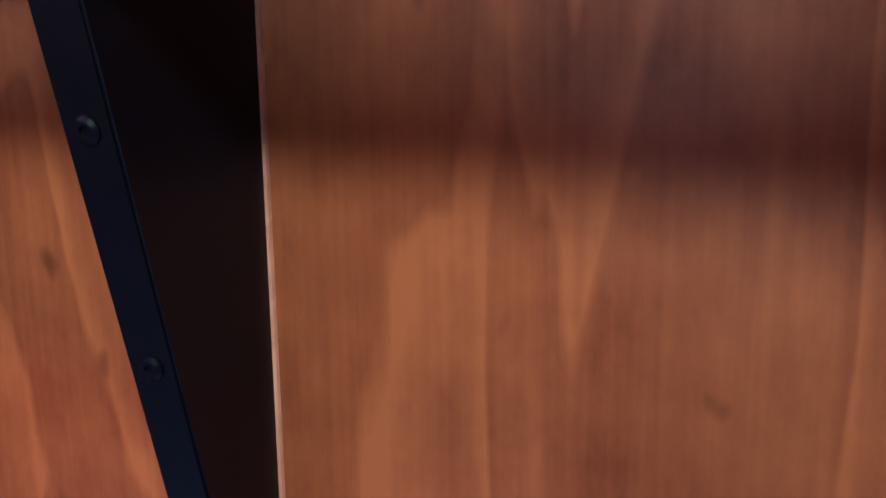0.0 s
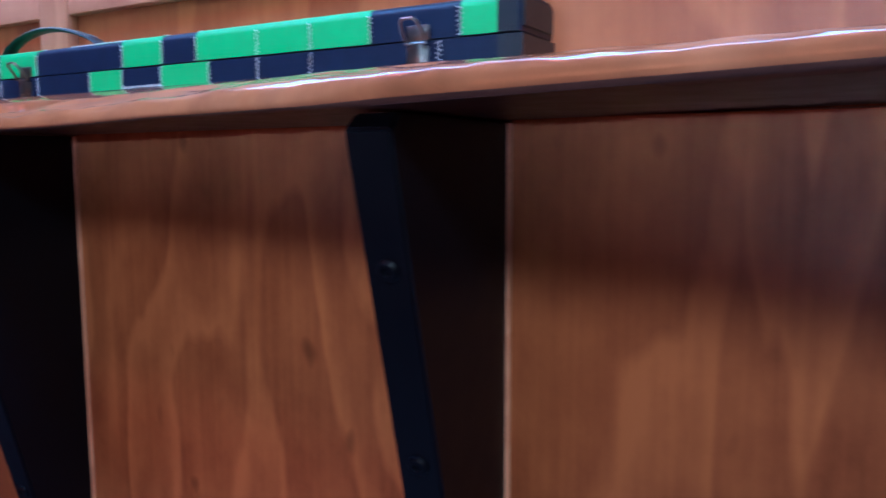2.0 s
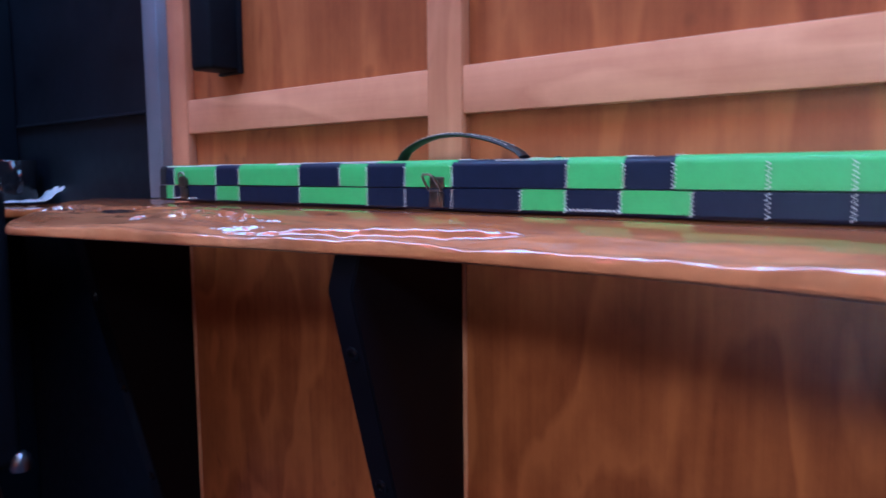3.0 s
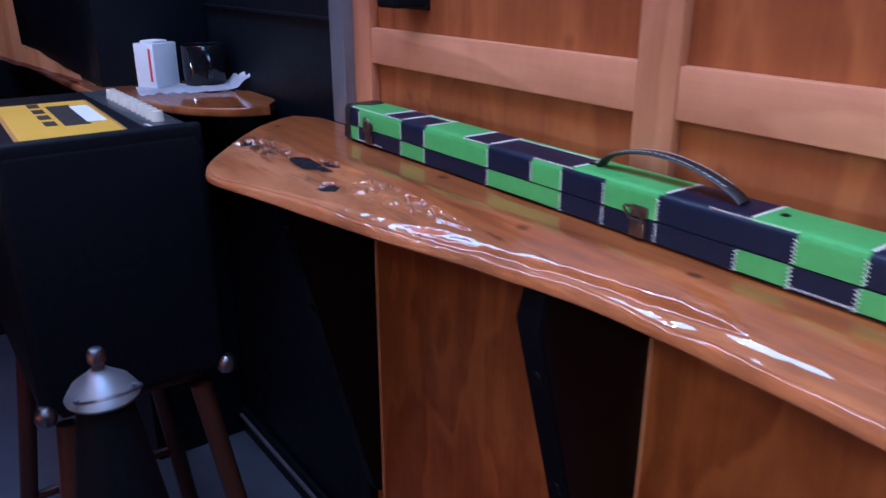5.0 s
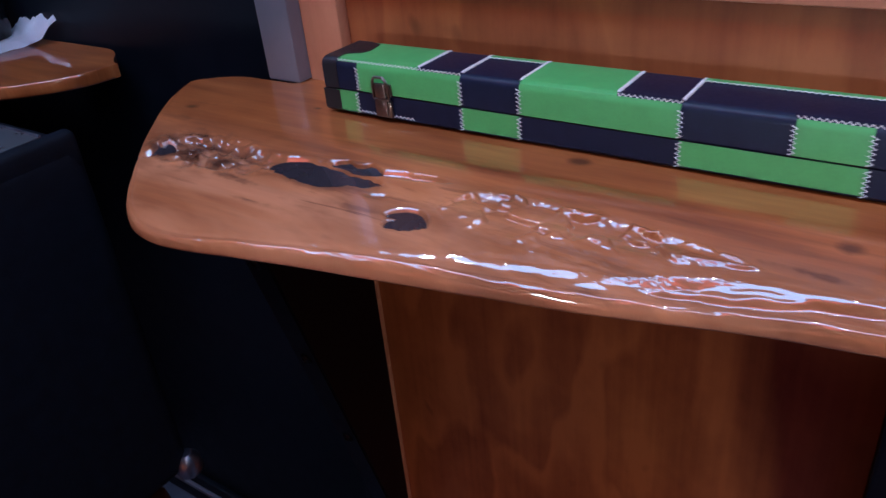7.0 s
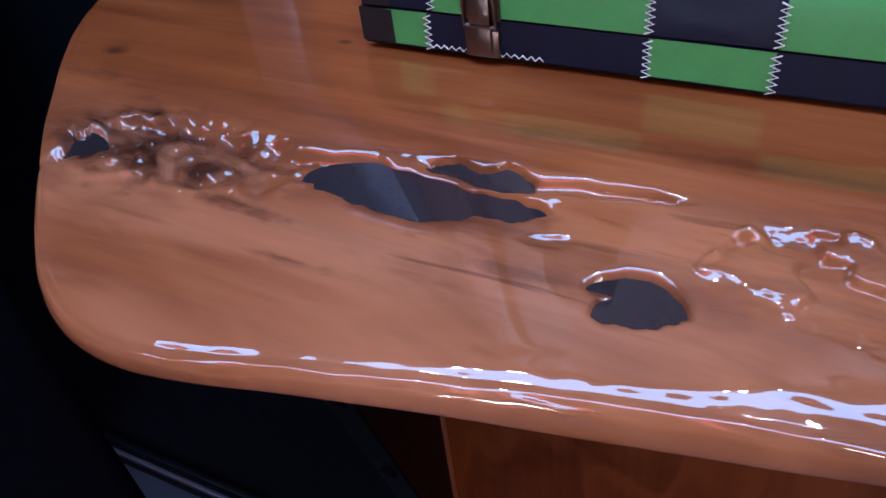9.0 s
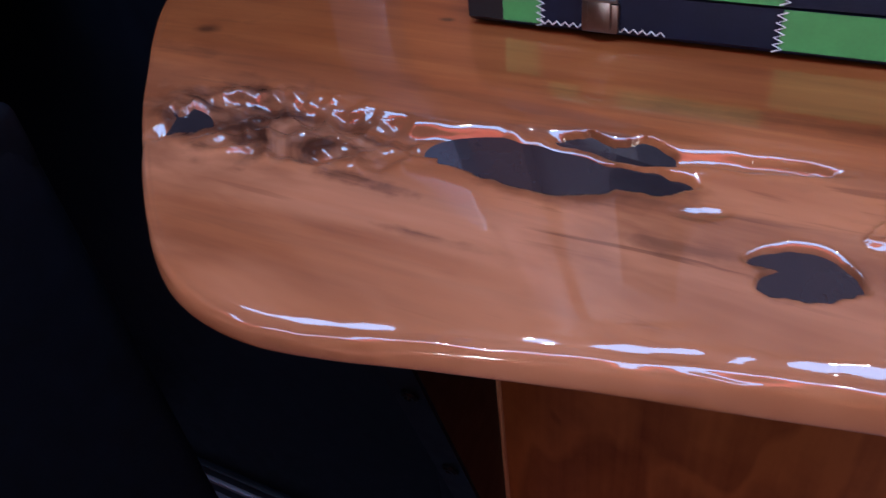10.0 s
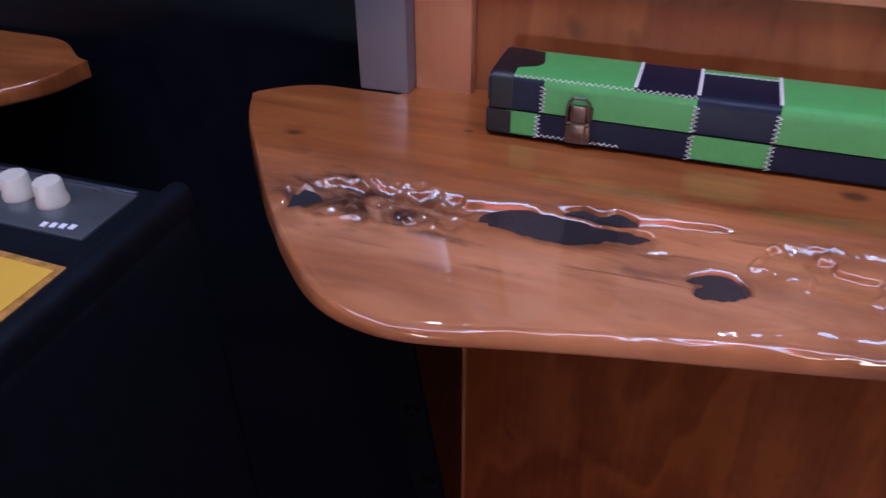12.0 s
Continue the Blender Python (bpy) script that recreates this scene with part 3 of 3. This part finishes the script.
def strip(s0, s1, sec, lift=0.0005):
    """A thin sheet of leatherette over a run of the section, with turned edges."""
    bm = bmesh.new()
    rows = []
    for s in (s0, s0 + 0.0006, s1 - 0.0006, s1):
        up = lift if s0 < s < s1 else -0.0002
        rows.append([bm.verts.new((s, y + ny * up, z + nz * up)) for y, z, ny, nz in sec])
    for a, b in zip(rows, rows[1:]):
        for k in range(len(sec) - 1):
            bm.faces.new((a[k], b[k], b[k + 1], a[k + 1]))
    return bm


R = 0.0075
front_lid = [(0.0, Z_SPLIT + 0.0014, -1, 0), (0.0, CASE_H - R, -1, 0)] + [(R - R * math.cos(a), CASE_H - R + R * math.sin(a), -math.cos(a), math.sin(a)) for a in (0.4, 0.8)]
top_lid = [(R - R * math.cos(a), CASE_H - R + R * math.sin(a), -math.cos(a), math.sin(a)) for a in (0.8, 1.2)] + [(R, CASE_H, 0, 1), (CASE_D - R, CASE_H, 0, 1)] + [(CASE_D - R + R * math.sin(a), CASE_H - R + R * math.cos(a), math.sin(a), math.cos(a)) for a in (0.5, 1.0, 1.57)] + [(CASE_D, Z_SPLIT + 0.002, 1, 0)]
back_strip = top_lid[3:]
front_base = [(0.0, 0.0032, -1, 0), (0.0, Z_SPLIT, -1, 0)]
for a, b in lid_green:
    part("patch", strip(a - X0, b - X0, front_lid), m_green, lid, "bright green leatherette patch")
for a, b in top_green:
    part("patch", strip(a - X0, b - X0, top_lid), m_green, lid, "bright green leatherette patch")
for a, b in ((-0.385, -0.329), (-0.198, -0.062)):
    bs = [(CASE_D - 0.014, CASE_H, 0, 1)] + back_strip
    part("patch", strip(a - X0, b - X0, bs, 0.0007), m_green, lid, "narrow green strip along the back edge")
for a, b in base_green:
    part("patch", strip(a - X0, b - X0, front_base), m_green, base, "bright green leatherette patch")
# white piping tape and stitching at the joints
for x in (-0.430, -0.385, -0.329, -0.247, -0.198, -0.062, 0.057, 0.146, 0.246, 0.291):
    s = x - X0
    part("tape", strip(s - 0.0016, s + 0.0016, top_lid[1:5], 0.0010), m_thread, lid, "pale tape over a seam")
for x in (-0.497, -0.385, -0.329, -0.198, -0.122, -0.075, -0.015, 0.052, 0.189, 0.246, 0.291, 0.366, 0.425, 0.486, 0.567):
    s = x - X0
    part("stitching", zigzag([((s, -0.0006, Z_SPLIT + 0.002), (s, -0.0006, CASE_H - 0.006))], 0.0017, 0.0021, (0, -1, 0)), m_thread, lid, "white zigzag stitching")
for x in (-0.500, -0.385, -0.329, -0.198, -0.075, -0.015, 0.052, 0.138, 0.188, 0.243, 0.307, 0.366, 0.425, 0.549):
    s = x - X0
    part("stitching", zigzag([((s, -0.0006, 0.002), (s, -0.0006, Z_SPLIT - 0.001))], 0.0017, 0.0021, (0, -1, 0)), m_thread, base, "white zigzag stitching")
for a, b in ((-0.500, -0.436), (0.188, 0.243)):
    part("stitching", zigzag([((a - X0, -0.0006, 0.0045), (b - X0, -0.0006, 0.0045))], 0.0022, 0.0011, (0, -1, 0)), m_thread, base, "white zigzag stitching")
for a, b in ((-0.521, -0.385), (-0.247, -0.198), (-0.122, -0.062), (0.105, 0.189)):
    part("stitching", zigzag([((a - X0, 0.0028, CASE_H - 0.0011), (b - X0, 0.0028, CASE_H - 0.0011))], 0.0022, 0.0011, (0, -0.6, 0.8)), m_thread, lid, "white zigzag stitching")
for a, b in ((-0.385, -0.329), (-0.198, -0.062)):
    part("stitching", zigzag([((a - X0, CASE_D - 0.014, CASE_H + 0.0007), (b - X0, CASE_D - 0.014, CASE_H + 0.0007))], 0.0022, 0.0011, (0, 0, 1)), m_thread, lid, "white zigzag stitching")
# black leather end caps
for s0, s1 in ((0.0, 0.020), (CASE_L - 0.020, CASE_L)):
    c = shell(s0, s1, Z_SPLIT + 0.0015, CASE_H + 0.0010, True)
    bmesh.ops.scale(c, verts=c.verts, vec=(1, 1.025, 1), space=Matrix.Translation((0, -CASE_D / 2, 0)))
    bmesh.ops.bevel(c, geom=[e for e in c.edges if abs(e.verts[0].co.x - e.verts[1].co.x) < 1e-6 and abs(e.verts[0].co.x - (0 if s0 == 0 else CASE_L)) < 1e-5], offset=0.004, segments=3, affect="EDGES")
    part("end_cap", c, m_cornerblk, lid, "black leather end cap")
    c = shell(s0, s1, 0.0005, Z_SPLIT - 0.0005, False)
    bmesh.ops.scale(c, verts=c.verts, vec=(1, 1.025, 1), space=Matrix.Translation((0, -CASE_D / 2, 0)))
    part("end_cap", c, m_cornerblk, base, "black leather end cap")
tab = bmesh.new()
tri = [tab.verts.new((x, y, CASE_H + 0.0012)) for x, y in ((0.016, 0.014), (0.034, 0.022), (0.038, 0.030), (0.034, CASE_D - 0.010), (0.016, CASE_D - 0.006))]
top = [tab.verts.new(v.co - Vector((0, 0, 0.003))) for v in tri]
tab.faces.new(tri)
for k in range(5):
    tab.faces.new((tri[k], top[k], top[(k + 1) % 5], tri[(k + 1) % 5]))
part("corner_flap", tab, m_cornerblk, lid, "black leather corner flap")


def latch(s, raised):
    ob = new("latch")
    ob.parent = case
    ob.matrix_local = pose(s, 0, 0)
    tagged(ob, "antique nickel draw latch")
    part("keeper", boxes((-0.0095, 0.0095, -0.0035, 0.0, 0.003, 0.0185), bevel=0.0012), m_nickel, ob)
    part("tongue", boxes((-0.006, 0.006, -0.0052, -0.0030, 0.005, 0.0205), bevel=0.001), m_nickel, ob)
    part("plate", boxes((-0.010, 0.010, -0.0022, 0.0, 0.0225, 0.0345), bevel=0.001), m_nickel, ob)
    tilt = 38 if raised else 4
    w, h = 0.0085, 0.021
    pts = [(w * c, 0, h * d) for c, d in ((-1, 0), (-1, 0.55), (-0.85, 0.86), (-0.5, 1), (0.5, 1), (0.85, 0.86), (1, 0.55), (1, 0))]
    loop = part("bail", tube(pts, 0.0014, 6, closed=True, up=(0, 1, 0)), m_nickel, ob)
    loop.matrix_local = pose(0, -0.0042, 0.0205, tilt, 0, 0)
    if not raised:
        part("lever", boxes((-0.006, 0.006, -0.0060, -0.0035, 0.022, 0.036), bevel=0.001), m_nickel, ob)
    return ob


latch(-0.468 - X0, False)
latch(0.032 - X0, True)
latch(0.531 - X0, True)
# handle
pts = []
for k in range(25):
    u = k / 24
    pts.append((-0.048 - X0 + 0.169 * u, 0.030, CASE_H + 0.002 + 0.025 * math.sin(math.pi * u ** 0.85) ** 0.7))
handle = part("handle", tube(pts, 0.0088, 10, flat=0.28, up=(0, 0, 1)), m_cornerblk, case, "arched black leather carrying handle with white stitching")
for side in (-1, 1):
    part("handle_stitching", merged(*[tube([Vector(pts[k]) + Vector((0, side * 0.0058, 0.0019)), Vector(pts[k]).lerp(Vector(pts[k + 1]), 0.6) + Vector((0, side * 0.0058, 0.0019))], 0.00032, 4) for k in range(2, 22)]), m_thread, handle)
for s in (-0.060, 0.160):
    part("rivet", lathe([(0.0042, 0), (0.0042, 0.0012), (0.002, 0.0022), (0, 0.0022)], 16, at=(s - X0, 0.030, CASE_H)), m_corbel, case)

# ---- black box on the wall ----
sw = thing("wall_box", "black plastic box fixed to the timber wall", "wall box", at=(-0.462, -0.001, 1.262))
part("body", boxes((-0.026, 0.026, -0.042, 0.014, 0.0, 0.19), bevel=0.006, seg=3), m_tolex, sw)
part("back_plate", boxes((-0.029, 0.029, 0.006, 0.0145, -0.004, 0.194), bevel=0.002), m_black, sw)

# ---- guitar amplifier on its stool ----
amp = thing("guitar_amplifier", "black vinyl combo amplifier with cream knobs, standing on a stool", "amplifier", at=(-0.700, -0.233, 0.655))
AW, AD, AH = 0.50, 0.302, 0.426
part("cabinet", boxes((-AW, 0, -AD, 0, 0, AH), bevel=0.018, seg=4), m_tolex, amp)
part("side_rim", boxes((-0.019, -0.001, -AD + 0.004, -0.003, AH - 0.03, AH + 0.008), bevel=0.007, seg=3), m_tolex, amp, "raised padded vinyl edge")
part("control_panel", boxes((-AW + 0.03, -0.034, -0.078, -0.022, AH - 0.006, AH + 0.0015), bevel=0.001), m_panelgrey, amp, "dark metal control panel")
part("chrome_strip", boxes((-AW + 0.03, -0.034, -0.0225, -0.0195, AH - 0.004, AH + 0.003), bevel=0.0008), m_chrome, amp)
for k in range(11):
    part("knob", lathe([(0.0108, 0), (0.0108, 0.003), (0.0098, 0.005), (0.0094, 0.015), (0.0085, 0.0165), (0, 0.0165)], 24, at=(-0.082 - 0.028 * k, -0.047, AH + 0.0015)), m_cream, amp, "cream plastic knob")
for k in range(4):
    part("lettering", boxes((-0.070 + 0.0065 * k, -0.066 + 0.0065 * k, -0.074 + 0.001 * k, -0.069 + 0.001 * k, AH + 0.0013, AH + 0.0021)), m_white, amp, "illegible pale lettering")
for x in (-0.004, -AW + 0.004):
    for y in (-0.006, -AD + 0.006):
        part("corner_cap", lathe([(0.0, -0.004), (0.014, -0.004), (0.017, 0.004), (0.015, 0.018), (0.008, 0.026), (0, 0.027)], 18, at=(x, y, 0.0)), m_chrome, amp, "chrome corner protector")
card = thing("price_card", "yellow price card with glittery border lying on the amplifier", "card", at=(-0.893, -0.411, 1.0825), rz=-2)
part("backing", boxes((-0.172, 0.172, -0.078, 0.078, 0.0, 0.0016), bevel=0.0005), m_gold, card, "glittery bronze border")
part("sheet", boxes((-0.166, 0.166, -0.072, 0.072, 0.0014, 0.0024)), m_yellow, card)
for k in range(4):
    part("printed_bar", boxes((-0.158 + 0.062 * k, -0.118 + 0.062 * k, -0.024, -0.006, 0.0022, 0.0029)), m_ink, card, "illegible dark print")
part("photo", boxes((-0.12, 0.080, 0.002, 0.040, 0.0022, 0.0030)), m_ink, card, "dark printed photograph")
part("label", boxes((-0.10, 0.065, 0.037, 0.066, 0.0026, 0.0034)), m_white, card, "white paper label")

stool = thing("wooden_stool", "dark-stained wooden stool under the amplifier", "stool", at=(-0.95, -0.385, 0.0))
part("seat", boxes((-0.20, 0.20, -0.12, 0.12, 0.622, 0.651), bevel=0.008, seg=3), m_brown, stool)
for sx in (-1, 1):
    for sy in (-1, 1):
        part("leg", tube([(sx * 0.28, sy * 0.19, 0.0), (sx * 0.20, sy * 0.11, 0.615)], 0.019, 10), m_brown, stool)
    part("stretcher", tube([(sx * 0.255, -0.165, 0.20), (sx * 0.255, 0.165, 0.20)], 0.011, 8), m_brown, stool)

# ---- chrome-capped floor stand ----
st = thing("floor_stand", "black conical floor stand with a chrome cap", "stand", at=(-0.335, -0.503, 0.030))
part("body", lathe([(0.15, 0), (0.148, 0.02), (0.10, 0.35), (0.050, 0.70), (0.028, 0.845), (0.0, 0.85)], 40), m_tolex, st)
part("cap", lathe([(0.02, 0.846), (0.039, 0.842), (0.040, 0.845), (0.031, 0.859), (0.017, 0.869), (0.010, 0.875), (0.0, 0.876)], 40), m_alu, st, "pale brushed metal cone cap")
part("finial", lathe([(0.0065, 0.872), (0.0065, 0.882), (0.010, 0.886), (0.010, 0.894), (0.007, 0.900), (0, 0.902)], 24), m_chrome, st, "small chrome finial")
ring = [(0.035 + 0.033 * math.cos(a), 0.034 * math.sin(a), 0.862 + 0.012 * math.cos(a)) for a in np.linspace(0, 2 * math.pi, 28)[:-1]]
part("wire_ring", tube(ring, 0.0016, 6, closed=True), m_chrome, st, "thin metal ring")

# ---- second shelf with cups ----
F2 = [(-2.55, -0.275), (-1.90, -0.265), (-1.55, -0.258), (-1.40, -0.246), (-1.30, -0.220), (-1.22, -0.196), (-1.13, -0.166), (-1.07, -0.135), (-1.028, -0.096), (-1.006, -0.065), (-0.996, -0.038), (-0.993, -0.010)]
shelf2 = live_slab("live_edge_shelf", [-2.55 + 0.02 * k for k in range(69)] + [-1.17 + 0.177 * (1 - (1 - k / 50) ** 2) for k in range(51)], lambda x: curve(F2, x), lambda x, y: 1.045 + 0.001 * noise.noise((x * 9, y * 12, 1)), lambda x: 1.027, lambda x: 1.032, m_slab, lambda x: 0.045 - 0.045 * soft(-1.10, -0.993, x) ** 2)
shelf2.location = (-0.012, 0.010, 0.0)
tagged(shelf2, "second glossy live-edge shelf holding a carton, a mug and a napkin", "shelf")
carton = thing("carton", "white paper carton with a red mark on the second shelf", "carton", at=(-1.375, -0.100, 1.052), rz=-62)
part("body", boxes((-0.036, 0.036, -0.030, 0.030, 0.0, 0.098), bevel=0.002), m_white, carton)
part("top_flap", boxes((-0.020, 0.024, -0.020, 0.020, 0.0982, 0.104), bevel=0.002), m_white, carton, "folded paper flap")
part("printed_mark", boxes((0.0362, 0.0368, 0.014, 0.021, 0.014, 0.088), bevel=0.0002), m_redink, carton, "red printed mark")
mug = thing("mug", "shiny black glazed mug", "mug", at=(-1.345, 0.000, 1.049))
part("cup", lathe([(0.038, 0), (0.047, 0.004), (0.050, 0.03), (0.050, 0.092), (0.0485, 0.094), (0.046, 0.092), (0.046, 0.012), (0, 0.010)], 40), m_mug, mug)
part("grip", tube([(0.047 + 0.026 * math.sin(a), -0.01, 0.05 + 0.028 * math.cos(a)) for a in np.linspace(0.15, math.pi - 0.15, 14)], 0.005, 8), m_mug, mug)
nap = bmesh.new()
g = [[nap.verts.new((-0.09 + 0.18 * i / 20, -0.14 + 0.30 * j / 34, 0.004 + 0.010 * abs(noise.noise((i * 0.31, j * 0.27, 4))) + 0.045 * soft(28, 34, j) * (0.6 + 0.5 * noise.noise((i * 0.5, 2, 2))))) for j in range(35)] for i in range(21)]
for i in range(20):
    for j in range(34):
        nap.faces.new((g[i][j], g[i + 1][j], g[i + 1][j + 1], g[i][j + 1]))
bmesh.ops.solidify(nap, geom=list(nap.faces), thickness=0.001)
napkin = tagged(new("napkin", mesh_of("napkin", nap, m_white)), "crumpled white paper napkin on the second shelf", "napkin")
napkin.matrix_world = pose(-1.30, -0.055, 1.046, 0, 0, -12) @ Matrix.Diagonal((0.75, 0.80, 1, 1))

# ---- clutter on the floor ----
can = thing("red_can", "red can standing on the floor", "can", at=(-1.02, -0.80, 0.0))
part("body", lathe([(0.045, 0), (0.050, 0.006), (0.050, 0.30), (0.046, 0.31), (0, 0.312)], 32), m_redink, can)
low = thing("low_box", "dark brown wooden box under the shelf", "box", at=(-0.40, -0.13, 0.0))
part("carcass", boxes((-0.16, 0.2, -0.14, 0.11, 0.0, 0.28), bevel=0.006), m_brown, low)
part("lid", boxes((-0.17, 0.21, -0.15, 0.115, 0.281, 0.30), bevel=0.006), m_brown, low)
for k in range(3):
    pz = tagged(new("newspaper", mesh_of("newspaper", boxes((-0.14, 0.14, -0.1, 0.1, 0.0, 0.018), bevel=0.003), m_white)), "folded newspaper on the floor", "newspaper", group="newspapers on the floor")
    pz.matrix_world = pose(-1.65, -0.72 - 0.02 * k, 0.001 + 0.0185 * k, 0, 0, 12 * k)

# ---- waney board standing on the second shelf ----
board = bmesh.new()
cols = []
for k in range(90):
    y = -0.225 - 0.7 * (k / 89) ** 1.5
    d = -0.225 - y
    low = 1.046 + 0.42 * d + 0.004 * noise.noise((y * 40, 0, 1))
    high = low + 0.018 + 0.03 * soft(0.0, 0.10, d) + 0.48 * soft(0.115, 0.128, d + 0.006 * noise.noise((y * 60, 3, 5)))
    swell = 0.006 * noise.noise((y * 14, 4, 4))
    ring = [(-1.62, low), (-1.588 + swell, low - 0.004), (-1.580 + swell, low + 0.006), (-1.584 + swell, high - 0.004), (-1.592, high), (-1.62, high)]
    cols.append([board.verts.new((x, y, z)) for x, z in ring])
for a, b in zip(cols, cols[1:]):
    for k in range(6):
        board.faces.new((a[k], a[(k + 1) % 6], b[(k + 1) % 6], b[k]))
board.faces.new(cols[0][::-1])
board.faces.new(cols[-1])
tagged(new("waney_board", mesh_of("waney_board", board, m_slab)), "lacquered upright waney board with a ragged bark edge", "board")
